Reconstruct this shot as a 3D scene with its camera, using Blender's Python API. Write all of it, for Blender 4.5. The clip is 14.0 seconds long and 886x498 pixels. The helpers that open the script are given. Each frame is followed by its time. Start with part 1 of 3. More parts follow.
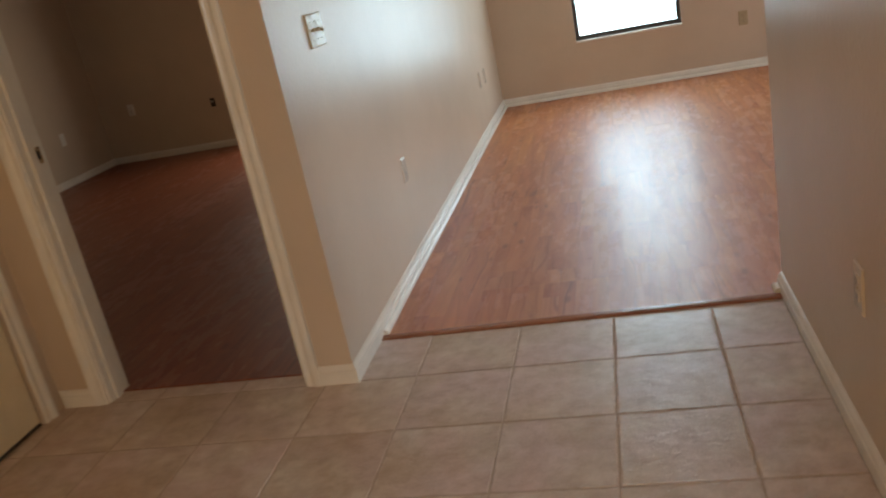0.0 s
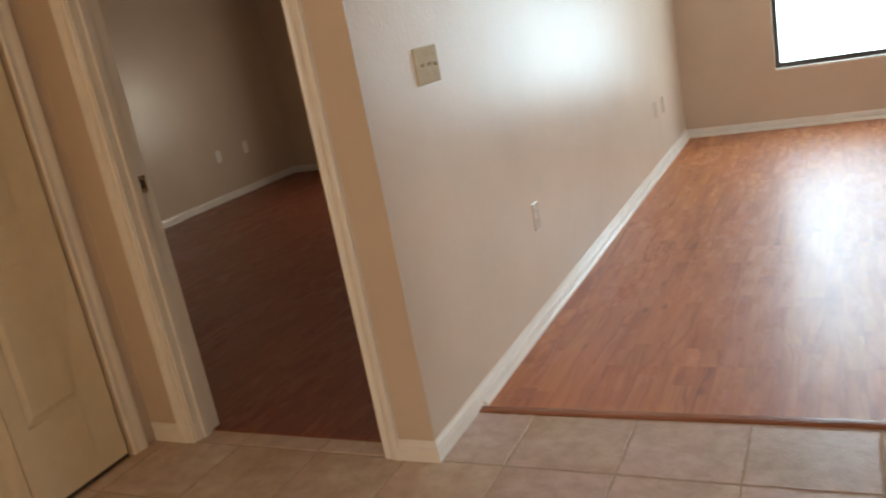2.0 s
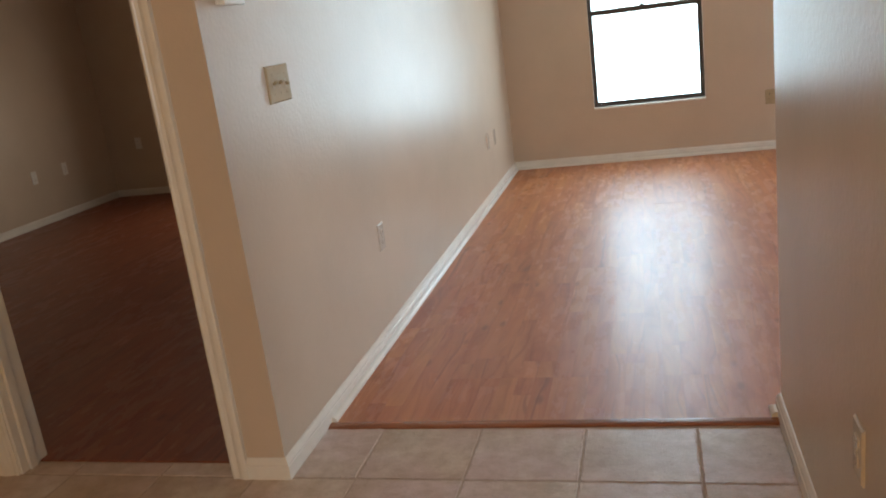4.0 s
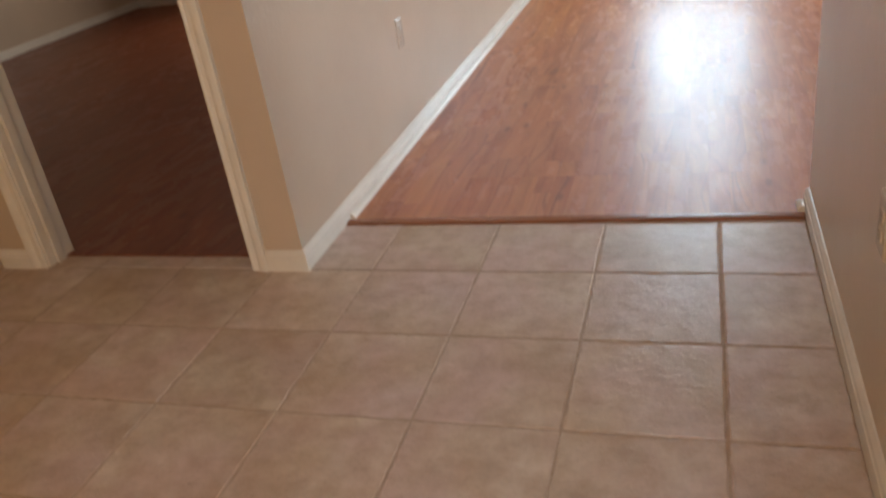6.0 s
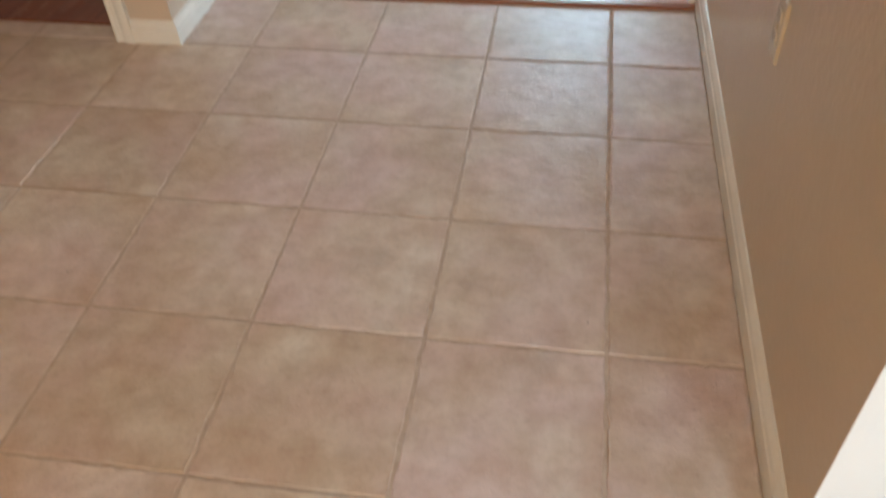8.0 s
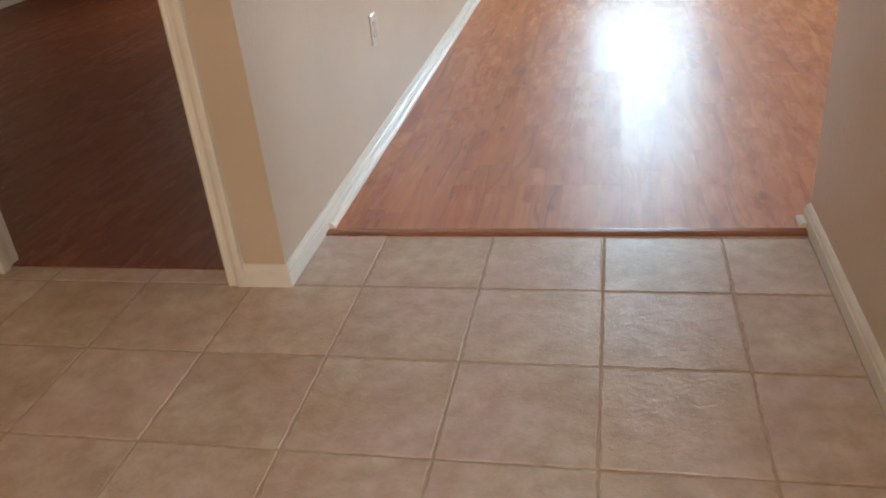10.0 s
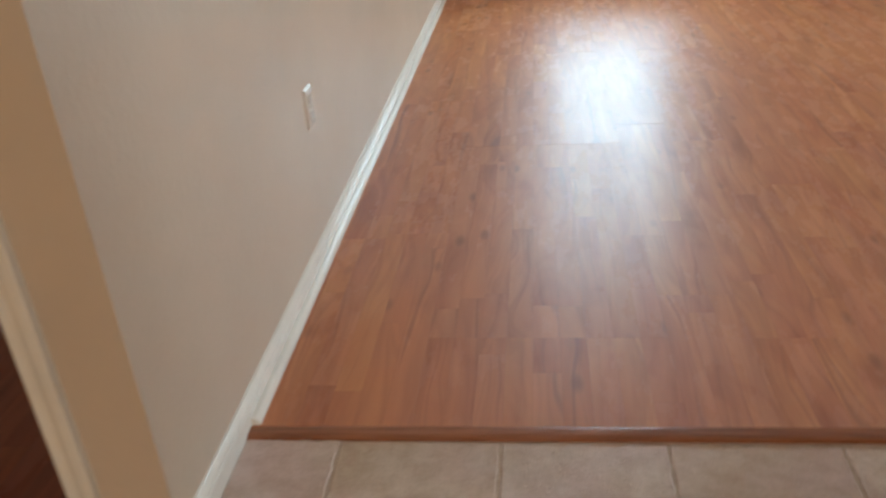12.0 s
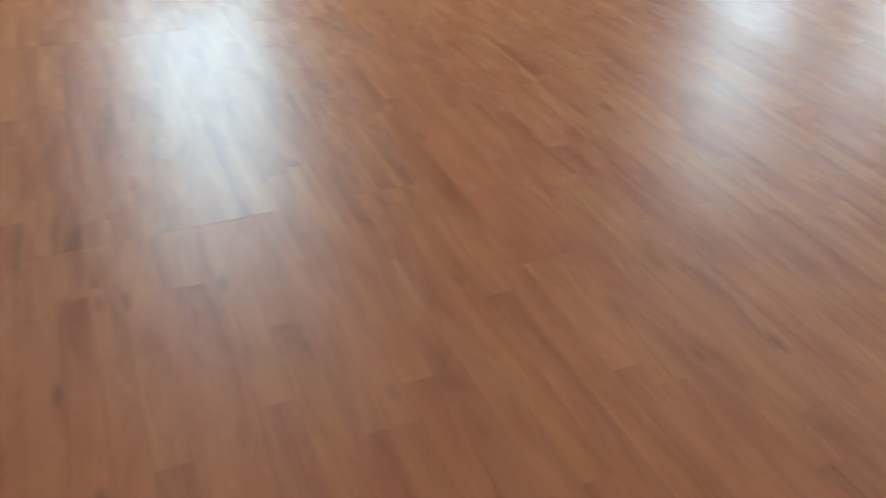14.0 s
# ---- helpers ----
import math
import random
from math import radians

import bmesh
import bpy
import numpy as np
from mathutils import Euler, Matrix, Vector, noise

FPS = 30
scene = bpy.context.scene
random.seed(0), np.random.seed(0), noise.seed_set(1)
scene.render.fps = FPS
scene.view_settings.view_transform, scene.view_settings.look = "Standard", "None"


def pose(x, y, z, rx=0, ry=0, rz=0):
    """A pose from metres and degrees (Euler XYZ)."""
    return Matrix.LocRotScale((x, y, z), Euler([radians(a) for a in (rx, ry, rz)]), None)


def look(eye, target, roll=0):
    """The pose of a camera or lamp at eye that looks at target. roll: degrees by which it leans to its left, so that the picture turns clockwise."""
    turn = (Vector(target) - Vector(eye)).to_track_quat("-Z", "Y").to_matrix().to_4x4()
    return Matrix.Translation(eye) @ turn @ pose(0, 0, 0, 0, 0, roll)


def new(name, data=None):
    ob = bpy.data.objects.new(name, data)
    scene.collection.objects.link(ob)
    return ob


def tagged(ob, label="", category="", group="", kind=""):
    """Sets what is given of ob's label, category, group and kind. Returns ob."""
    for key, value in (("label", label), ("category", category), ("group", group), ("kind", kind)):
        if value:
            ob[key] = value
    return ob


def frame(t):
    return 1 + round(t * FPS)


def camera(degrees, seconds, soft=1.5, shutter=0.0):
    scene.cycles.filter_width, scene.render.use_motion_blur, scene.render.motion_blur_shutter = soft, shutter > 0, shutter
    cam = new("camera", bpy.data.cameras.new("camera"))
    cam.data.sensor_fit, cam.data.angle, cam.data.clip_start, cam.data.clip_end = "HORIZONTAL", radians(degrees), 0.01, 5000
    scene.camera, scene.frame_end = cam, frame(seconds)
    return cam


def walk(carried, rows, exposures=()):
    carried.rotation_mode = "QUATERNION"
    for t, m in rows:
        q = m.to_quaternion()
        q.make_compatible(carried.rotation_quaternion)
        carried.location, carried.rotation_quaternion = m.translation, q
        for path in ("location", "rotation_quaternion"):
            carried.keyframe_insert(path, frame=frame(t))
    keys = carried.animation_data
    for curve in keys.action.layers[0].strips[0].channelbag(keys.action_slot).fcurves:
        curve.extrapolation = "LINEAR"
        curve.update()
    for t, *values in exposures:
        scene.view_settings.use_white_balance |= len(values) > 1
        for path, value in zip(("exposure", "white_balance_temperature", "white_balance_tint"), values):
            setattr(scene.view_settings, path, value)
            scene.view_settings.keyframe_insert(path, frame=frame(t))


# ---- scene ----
cam = camera(56.7, 14.0, soft=2.0, shutter=0.4)
PATH = [
    (0, (0.786, -2.755, 1.295), (0.326, -0.918, 0.651), -11.7),
    (0.5, (0.788, -2.531, 1.264), (0.396, -0.669, 0.65), -7.3),
    (1, (0.885, -2.364, 1.236), (0.213, -0.536, 0.78), -10.0),
    (1.5, (0.935, -2.299, 1.227), (-0.05, -0.605, 0.828), -12.2),
    (2, (0.963, -2.291, 1.303), (0.067, -0.585, 0.766), -10.9),
    (2.5, (0.942, -2.368, 1.283), (0.302, -0.569, 0.687), -8.3),
    (2.7, (0.921, -2.39, 1.307), (0.398, -0.559, 0.697), -6.7),
    (4.8, (0.925, -2.382, 1.265), (0.38, -0.517, 0.793), -8.6),
    (5, (0.935, -2.374, 1.262), (0.355, -0.517, 0.798), -8.7),
    (5.5, (0.952, -2.366, 1.219), (0.325, -0.588, 0.553), -9.0),
    (6, (0.948, -2.349, 1.157), (0.353, -0.668, 0.253), -9.0),
    (6.5, (0.903, -2.363, 1.126), (0.457, -0.782, -0.015), -6.3),
    (7, (0.889, -2.315, 1.083), (0.584, -0.908, -0.306), -3.7),
    (7.5, (0.87, -2.33, 1.091), (0.669, -1.0, -0.388), -1.2),
    (8, (0.895, -2.313, 1.166), (0.628, -0.883, -0.207), -2.6),
    (8.5, (0.886, -2.308, 1.188), (0.509, -0.705, 0.053), -3.8),
    (9, (0.852, -2.298, 1.17), (0.393, -0.604, 0.213), -5.2),
    (9.2, (0.836, -2.302, 1.174), (0.366, -0.591, 0.252), -5.1),
    (11.3, (0.487, -1.751, 1.181), (0.225, -0.041, 0.178), -7.1),
    (11.5, (0.506, -1.62, 1.137), (0.167, 0.104, 0.183), -9.1),
    (12, (0.418, -1.325, 1.158), (0.185, 0.422, 0.212), -4.3),
    (12.5, (0.357, -1.028, 1.101), (0.524, 0.731, 0.163), 2.0),
    (13, (0.383, -0.678, 1.116), (0.636, 0.991, 0.044), 1.4),
    (13.5, (0.418, -0.364, 1.101), (0.698, 1.278, -0.006), -0.9),
    (14, (0.4, -0.058, 1.099), (1.067, 1.426, -0.064), 1.9),
]
EXPOSURES = [(0, -0.1, 6400, 7), (0.5, 0.2, 6300, 7), (1.0, -0.1, 6500, 7), (1.5, 0.06, 6800, 11), (2.0, 0.25, 6500, 9), (2.5, 0.25, 6300, 8), (5, -0.18, 6400, 10), (6, 0.25, 6400, 11),
             (6.5, 0.6, 6500, 10), (7, 0.85, 5800, 5), (7.5, 0.88, 5500, 3), (8.3, 0.65, 5700, 1), (9, 0.52, 5800, 3), (11.5, 0.3, 6200, 6), (12.5, 0.14, 6050, 1), (13.4, 0.12, 6100, -2), (14, 0.08, 6000, -1)]
walk(cam, [(t, look(eye, target, roll)) for t, eye, target, roll in PATH], EXPOSURES)

# ---- world, sun, window light, added lamps, exposure ----
world = bpy.data.worlds.new("sky")
scene.world = world
world.use_nodes = True
wn = world.node_tree.nodes
sky = wn.new("ShaderNodeTexSky")
sky.sky_type = "NISHITA"
sky.sun_disc = False
sky.sun_elevation = radians(55)
sky.sun_rotation = radians(180)
world.node_tree.links.new(sky.outputs[0], wn["Background"].inputs[0])
wn["Background"].inputs[1].default_value = 0.1

sun_data = bpy.data.lights.new("sun", "SUN")
sun_data.energy, sun_data.angle, sun_data.color = 1.0, radians(12), (1.0, 0.96, 0.9)
sun = new("sun", sun_data)
sun.matrix_world = look((0, -6, 8.6), (0, 0, 0))


def opening_lamp(name, width, height, watts, color, eye, target):
    """An area lamp in a wall opening: a window's sky light or a lamp added out of view."""
    data = bpy.data.lights.new(name, "AREA")
    data.shape, data.size, data.size_y = "RECTANGLE", width, height
    data.energy, data.color = watts, color
    lamp = new(name, data)
    lamp.matrix_world = look(eye, target)
    return lamp


BACK = -4.2
DAY = (0.69, 0.885, 1.0)
for wx in (0.9225, 4.9475, 6.5975):
    # a lamp behind each sash, the lower brighter, balanced for the floor's reflection
    opening_lamp("window_light", 0.86, 1.06, 18, DAY, (wx, 4.66, 1.745), (wx, 0, 1.745))
    opening_lamp("window_light", 0.86, 0.745, 16, DAY, (wx, 4.66, 0.83), (wx, 0, 0.83))
opening_lamp("window_light", 0.88, 0.72, 32, (1.0, 0.90, 0.74), (-2.05, 5.02, 0.90), (-2.05, 0, 0.90))
# fill lamp added in an unseen east opening, brightens the west wall
opening_lamp("window_light", 2.2, 2.0, 112, (0.88, 0.93, 1.0), (7.95, 1.5, 1.03), (0, 1.5, 1.03))
# unseen kitchen window, inferred from cool light on the white wall end
opening_lamp("window_light", 0.95, 1.2, 40, (0.76, 0.90, 1.0), (2.5, BACK - 0.1, 1.45), (2.5, 0, 1.45))
# warm lamp added behind the hall; its real source is unseen
opening_lamp("entry_light", 0.85, 1.9, 25.5, (1.0, 0.57, 0.20), (0.76, BACK - 0.1, 1.0), (0.76, 0, 1.0))


# ---- materials ----
class Nodes:
    """A node material under construction."""

    def __init__(self, name, rough=0.5, metal=0.0):
        self.mat = bpy.data.materials.new(name)
        self.mat.use_nodes = True
        self.tree = self.mat.node_tree
        self.bsdf = self.tree.nodes["Principled BSDF"]
        self.bsdf.inputs["Roughness"].default_value = rough
        self.bsdf.inputs["Metallic"].default_value = metal
        self.coord = self.add("ShaderNodeTexCoord")

    def add(self, kind, **props):
        node = self.tree.nodes.new(kind)
        for key, value in props.items():
            setattr(node, key, value)
        return node

    def put(self, socket, value):
        if isinstance(value, bpy.types.NodeSocket):
            self.tree.links.new(value, socket)
        else:
            socket.default_value = value

    def math(self, op, a, b=0.0, clamp=False):
        node = self.add("ShaderNodeMath", operation=op, use_clamp=clamp)
        self.put(node.inputs[0], a)
        self.put(node.inputs[1], b)
        return node.outputs[0]

    def noise(self, scale, detail=4.0, vector=None, rough=0.5, distort=0.0):
        node = self.add("ShaderNodeTexNoise")
        node.inputs["Scale"].default_value = scale
        node.inputs["Detail"].default_value = detail
        node.inputs["Roughness"].default_value = rough
        node.inputs["Distortion"].default_value = distort
        self.put(node.inputs["Vector"], vector if vector else self.coord.outputs["Object"])
        return node.outputs["Fac"]

    def scaled(self, vector, sx, sy, sz):
        node = self.add("ShaderNodeVectorMath", operation="MULTIPLY")
        self.put(node.inputs[0], vector)
        node.inputs[1].default_value = (sx, sy, sz)
        return node.outputs[0]

    def moved(self, vector, by):
        node = self.add("ShaderNodeVectorMath", operation="ADD")
        self.put(node.inputs[0], vector)
        self.put(node.inputs[1], by)
        return node.outputs[0]

    def ramp(self, fac, *stops):
        node = self.add("ShaderNodeValToRGB")
        while len(node.color_ramp.elements) < len(stops):
            node.color_ramp.elements.new(0.5)
        for element, (at, color) in zip(node.color_ramp.elements, stops):
            element.position, element.color = at, (*color, 1) if len(color) == 3 else color
        self.put(node.inputs[0], fac)
        return node.outputs[0]

    def mix(self, fac, a, b, blend="MIX"):
        node = self.add("ShaderNodeMix", data_type="RGBA", blend_type=blend)
        self.put(node.inputs[0], fac)
        self.put(node.inputs[6], (*a, 1) if isinstance(a, tuple) else a)
        self.put(node.inputs[7], (*b, 1) if isinstance(b, tuple) else b)
        return node.outputs[2]

    def bump(self, height, strength, distance, below=None):
        node = self.add("ShaderNodeBump")
        node.inputs["Strength"].default_value = strength
        node.inputs["Distance"].default_value = distance
        self.put(node.inputs["Height"], height)
        if below:
            self.put(node.inputs["Normal"], below)
        return node.outputs[0]

    def done(self, color=None, rough=None, normal=None):
        if color is not None:
            self.put(self.bsdf.inputs["Base Color"], (*color, 1) if isinstance(color, tuple) else color)
        if rough is not None:
            self.put(self.bsdf.inputs["Roughness"], rough)
        if normal is not None:
            self.put(self.bsdf.inputs["Normal"], normal)
        return self.mat


def wall_paint(name, color, rough):
    n = Nodes(name)
    dark = tuple(c * 0.93 for c in color)
    light = tuple(min(c * 1.04, 0.9) for c in color)
    c = n.ramp(n.noise(1.3, 5, rough=0.6), (0.35, dark), (0.65, light))
    peel = n.noise(55, 3, rough=0.55)
    soft = n.ramp(peel, (0.42, (0, 0, 0)), (0.62, (1, 1, 1)))
    normal = n.bump(soft, 0.28, 0.0010, n.bump(n.noise(7, 2), 0.10, 0.008))
    n.bsdf.inputs["Specular IOR Level"].default_value = 0.45
    r = n.math("ADD", n.math("MULTIPLY", n.noise(3.5, 2), 0.08), rough - 0.04)
    return n.done(c, r, normal)


def enamel(name, color, rough=0.33):
    """Brushed semi-gloss paint on wood trim."""
    n = Nodes(name)
    dark = tuple(c * 0.90 for c in color)
    c = n.ramp(n.noise(6, 6, rough=0.7), (0.3, dark), (0.6, color))
    normal = n.bump(n.noise(160, 2), 0.08, 0.0006)
    return n.done(c, n.math("ADD", n.math("MULTIPLY", n.noise(20, 3), 0.12), rough - 0.06), normal)


def plain(name, color, rough, metal=0.0):
    n = Nodes(name, rough, metal)
    dark = tuple(c * 0.9 for c in color)
    c = n.ramp(n.noise(40, 3), (0.3, dark), (0.7, color))
    return n.done(c, n.math("ADD", n.math("MULTIPLY", n.noise(25, 3), 0.1), rough - 0.05))


def laminate(name, stain=(1.0, 1.0, 1.0)):
    """Three printed strips a board, in staggered lengths, with soft flowing grain, brown streaks and a few knots."""
    n = Nodes(name)
    info = n.add("ShaderNodeObjectInfo").outputs["Random"]
    split = n.add("ShaderNodeSeparateXYZ")
    n.put(split.inputs[0], n.coord.outputs["Object"])
    x, y = split.outputs[0], split.outputs[1]
    strip = n.math("FLOOR", n.math("DIVIDE", x, 0.06434))
    key = n.add("ShaderNodeCombineXYZ")
    n.put(key.inputs[0], strip)
    n.put(key.inputs[1], n.math("MULTIPLY", info, 91.7))
    shift = n.add("ShaderNodeTexWhiteNoise", noise_dimensions="3D")
    n.put(shift.inputs["Vector"], key.outputs[0])
    along = n.math("ADD", n.math("DIVIDE", y, 0.92), n.math("MULTIPLY", shift.outputs["Value"], 0.9))
    key2 = n.add("ShaderNodeCombineXYZ")
    n.put(key2.inputs[0], n.math("ADD", strip, 3.5))
    n.put(key2.inputs[1], n.math("MULTIPLY", info, 57.3))
    n.put(key2.inputs[2], n.math("ADD", n.math("FLOOR", along), 0.5))
    tone = n.add("ShaderNodeTexWhiteNoise", noise_dimensions="3D")
    n.put(tone.inputs["Vector"], key2.outputs[0])
    place = n.moved(n.coord.outputs["Object"], n.scaled(tone.outputs["Color"], 9, 9, 9))
    sway = n.noise(1.0, 2, n.scaled(place, 7, 1.3, 3), 0.5)
    bent = n.moved(place, n.scaled(n.ramp(sway, (0.0, (0, 0, 0)), (1.0, (1, 1, 1))), 0.20, 0, 0))
    grain = n.noise(1.0, 3, n.scaled(bent, 24, 0.9, 10), 0.55, 0.6)
    fine = n.noise(1.0, 3, n.scaled(bent, 150, 6, 10), 0.6)
    cloud = n.noise(1.0, 3, n.scaled(place, 8, 2.2, 4), 0.55, 0.9)
    base = n.ramp(tone.outputs["Value"], (0.0, (0.420, 0.166, 0.080)), (0.25, (0.448, 0.176, 0.078)), (0.5, (0.432, 0.180, 0.090)),
                  (0.75, (0.458, 0.190, 0.080)), (0.9, (0.474, 0.206, 0.090)), (1.0, (0.428, 0.166, 0.076)))
    c = n.mix(0.46, base, n.ramp(grain, (0.30, (0.62, 0.52, 0.46)), (0.50, (1, 1, 1)), (0.70, (1.20, 1.24, 1.26))), "MULTIPLY")
    c = n.mix(0.72, c, n.ramp(cloud, (0.30, (0.76, 0.60, 0.52)), (0.48, (1.0, 1.0, 1.0)), (0.66, (1.12, 1.22, 1.25))), "MULTIPLY")
    c = n.mix(0.08, c, n.ramp(fine, (0.35, (0.7, 0.66, 0.62)), (0.55, (1, 1, 1))), "MULTIPLY")
    # flame figure: bands that follow the bent grain
    band = n.math("PINGPONG", n.math("MULTIPLY", n.noise(1.0, 1, n.scaled(bent, 11, 0.8, 5), 0.4), 6.0), 0.5)
    c = n.mix(0.18, c, n.ramp(band, (0.02, (0.66, 0.58, 0.52)), (0.16, (1, 1, 1))), "MULTIPLY")
    streak = n.noise(1.0, 2, n.scaled(n.moved(bent, (4, 1, 6)), 34, 1.0, 8), 0.45, 0.4)
    c = n.mix(n.ramp(streak, (0.62, (0, 0, 0)), (0.76, (0.55, 0.55, 0.55))), c, (0.20, 0.074, 0.040))
    knots = n.add("ShaderNodeTexVoronoi", feature="F1")
    knots.inputs["Scale"].default_value = 1.0
    n.put(knots.inputs["Vector"], n.scaled(place, 8, 3.4, 3))
    c = n.mix(n.ramp(knots.outputs["Distance"], (0.0, (0.62, 0.62, 0.62)), (0.07, (0.42, 0.42, 0.42)), (0.15, (0, 0, 0))), c, (0.15, 0.055, 0.03))
    # printed joint between the strips and at their ends
    line = n.math("GREATER_THAN", n.math("ABSOLUTE", n.math("SUBTRACT", n.math("FRACT", n.math("DIVIDE", x, 0.06434)), 0.5)), 0.489)
    line = n.math("MAXIMUM", line, n.math("LESS_THAN", n.math("FRACT", along), 0.0024))
    c = n.mix(n.math("MULTIPLY", line, 0.14), c, (0.14, 0.06, 0.03))
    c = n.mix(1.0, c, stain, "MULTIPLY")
    smudge = n.noise(2.3, 5, n.coord.outputs["Generated"], 0.6)
    wear = n.noise(1.0, 5, n.scaled(place, 14, 5, 5), 0.65)
    own = n.math("FRACT", n.math("MULTIPLY", info, 17.3))
    r = n.math("ADD", n.math("ADD", n.math("MULTIPLY", wear, 0.16), n.math("MULTIPLY", own, 0.08)), n.math("ADD", n.math("MULTIPLY", smudge, 0.06), 0.32))
    n.bsdf.inputs["Specular IOR Level"].default_value = 0.46
    n.bsdf.inputs["Coat Weight"].default_value = 0.25
    n.bsdf.inputs["Coat IOR"].default_value = 1.5
    n.put(n.bsdf.inputs["Coat Roughness"], n.math("ADD", n.math("ADD", n.math("MULTIPLY", wear, 0.20), n.math("MULTIPLY", own, 0.04)), 0.14))
    normal = n.bump(fine, 0.05, 0.0006, n.bump(n.noise(1.0, 2, n.scaled(place, 5, 2.5, 2)), 0.10, 0.004))
    return n.done(c, r, normal)


def ceramic(name):
    """Slate-look glazed tile: mottled beige, rose and grey, cleft relief, pitted rims."""
    n = Nodes(name)
    info = n.add("ShaderNodeObjectInfo").outputs["Random"]
    hop = n.add("ShaderNodeCombineXYZ")
    n.put(hop.inputs[0], n.math("MULTIPLY", info, 37.0))
    n.put(hop.inputs[1], n.math("MULTIPLY", info, 83.0))
    place = n.moved(n.coord.outputs["Object"], hop.outputs[0])
    cloud = n.noise(8.5, 5, place, 0.58)
    rose = n.noise(4.0, 3, n.moved(place, (3, 5, 1)), 0.5)
    speck = n.noise(95, 3, place, 0.6)
    stain = n.noise(3.0, 2, n.moved(place, (7, 2, 4)), 0.4)
    mottle = n.noise(17, 4, n.moved(place, (1, 8, 2)), 0.6)
    c = n.ramp(cloud, (0.28, (0.49, 0.395, 0.32)), (0.48, (0.60, 0.505, 0.425)), (0.66, (0.69, 0.615, 0.54)))
    c = n.mix(n.ramp(rose, (0.40, (0, 0, 0)), (0.62, (0.85, 0.85, 0.85))), c, (0.62, 0.495, 0.465))
    c = n.mix(n.ramp(stain, (0.44, (0, 0, 0)), (0.74, (0.72, 0.72, 0.72))), c, (0.48, 0.35, 0.23))
    c = n.mix(0.7, c, n.ramp(info, (0.0, (0.86, 0.79, 0.68)), (0.35, (1.04, 1.0, 0.93)), (0.7, (0.95, 0.90, 0.88)), (1.0, (1.12, 1.10, 1.08))), "MULTIPLY")
    c = n.mix(0.75, c, n.ramp(mottle, (0.34, (0.84, 0.77, 0.70)), (0.62, (1.08, 1.09, 1.10))), "MULTIPLY")
    c = n.mix(0.25, c, n.ramp(speck, (0.35, (0.75, 0.72, 0.7)), (0.5, (1, 1, 1))), "MULTIPLY")
    pits = n.add("ShaderNodeTexVoronoi", feature="F1")
    n.put(pits.inputs["Vector"], place)
    pits.inputs["Scale"].default_value = 5
    c = n.mix(n.ramp(pits.outputs["Distance"], (0.008, (0.8, 0.8, 0.8)), (0.016, (0, 0, 0))), c, (0.16, 0.10, 0.07))
    cleft = n.noise(1.0, 6, n.scaled(place, 15, 21, 12), 0.62, 0.4)
    depth = n.ramp(n.math("FRACT", n.math("MULTIPLY", info, 7.31)), (0.0, (0.28, 0.28, 0.28)), (0.55, (0.45, 0.45, 0.45)), (0.9, (1, 1, 1)))
    chips = n.ramp(n.noise(120, 2, n.moved(place, (2, 6, 3)), 0.5), (0.60, (0, 0, 0)), (0.70, (1, 1, 1)))
    normal = n.bump(chips, 0.42, 0.0016, n.bump(n.noise(70, 4, place, 0.6), 0.34, 0.0020, n.bump(n.math("MULTIPLY", cleft, depth), 0.50, 0.006)))
    r = n.math("ADD", n.math("MULTIPLY", n.noise(14, 4, place), 0.24), 0.22)
    return n.done(c, r, normal)


PAINT = wall_paint("greige_wall_paint", (0.556, 0.450, 0.346), 0.32)
WHITE_WALL = wall_paint("white_wall_paint", (0.72, 0.72, 0.71), 0.45)
CEIL = wall_paint("ceiling_paint", (0.78, 0.76, 0.72), 0.7)
TRIM = enamel("white_trim_enamel", (0.76, 0.72, 0.65), 0.2)
DOOR_PAINT = enamel("cream_door_enamel", (0.70, 0.61, 0.44), 0.38)
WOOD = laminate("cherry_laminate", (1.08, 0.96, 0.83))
# same printed laminate, multiplied to a darker, redder brown for the bedroom
DARK_FLOOR = laminate("darkened_laminate", (0.50, 0.33, 0.32))
TILE = ceramic("slate_look_tile")
_g = Nodes("sandy_grout")
GROUT = _g.done(_g.ramp(_g.noise(30, 5, rough=0.7), (0.3, (0.40, 0.29, 0.215)), (0.7, (0.54, 0.43, 0.34))), 0.85, _g.bump(_g.noise(300, 3), 0.4, 0.001))
_s = Nodes("stained_strip")
STRIP = _s.done(_s.ramp(_s.noise(1.0, 5, _s.scaled(_s.coord.outputs["Object"], 6, 90, 60)), (0.3, (0.21, 0.075, 0.034)), (0.7, (0.36, 0.14, 0.065))), 0.24)
IVORY = plain("ivory_plastic", (0.44, 0.36, 0.23), 0.14)
ALMOND = plain("almond_plastic", (0.60, 0.52, 0.43), 0.25)
WHITE_PLASTIC = plain("white_plastic", (0.80, 0.77, 0.71), 0.35)
GREY_SCREEN = plain("grey_display", (0.16, 0.17, 0.16), 0.15)
# near-black: the shade inside holes as colour; also tracks and the jack plate
SLOT = plain("dark_slot", (0.05, 0.04, 0.035), 0.5)
# darker ivory that carries the toggle slots' shade in its colour
IVORY_SHADE = plain("ivory_shadow_plastic", (0.36, 0.29, 0.18), 0.4)
BRASS = plain("antique_brass", (0.55, 0.38, 0.17), 0.28, 1.0)
STEEL = plain("screw_steel", (0.6, 0.58, 0.55), 0.35, 1.0)
BRONZE = plain("bronze_aluminium", (0.055, 0.05, 0.046), 0.4, 0.3)
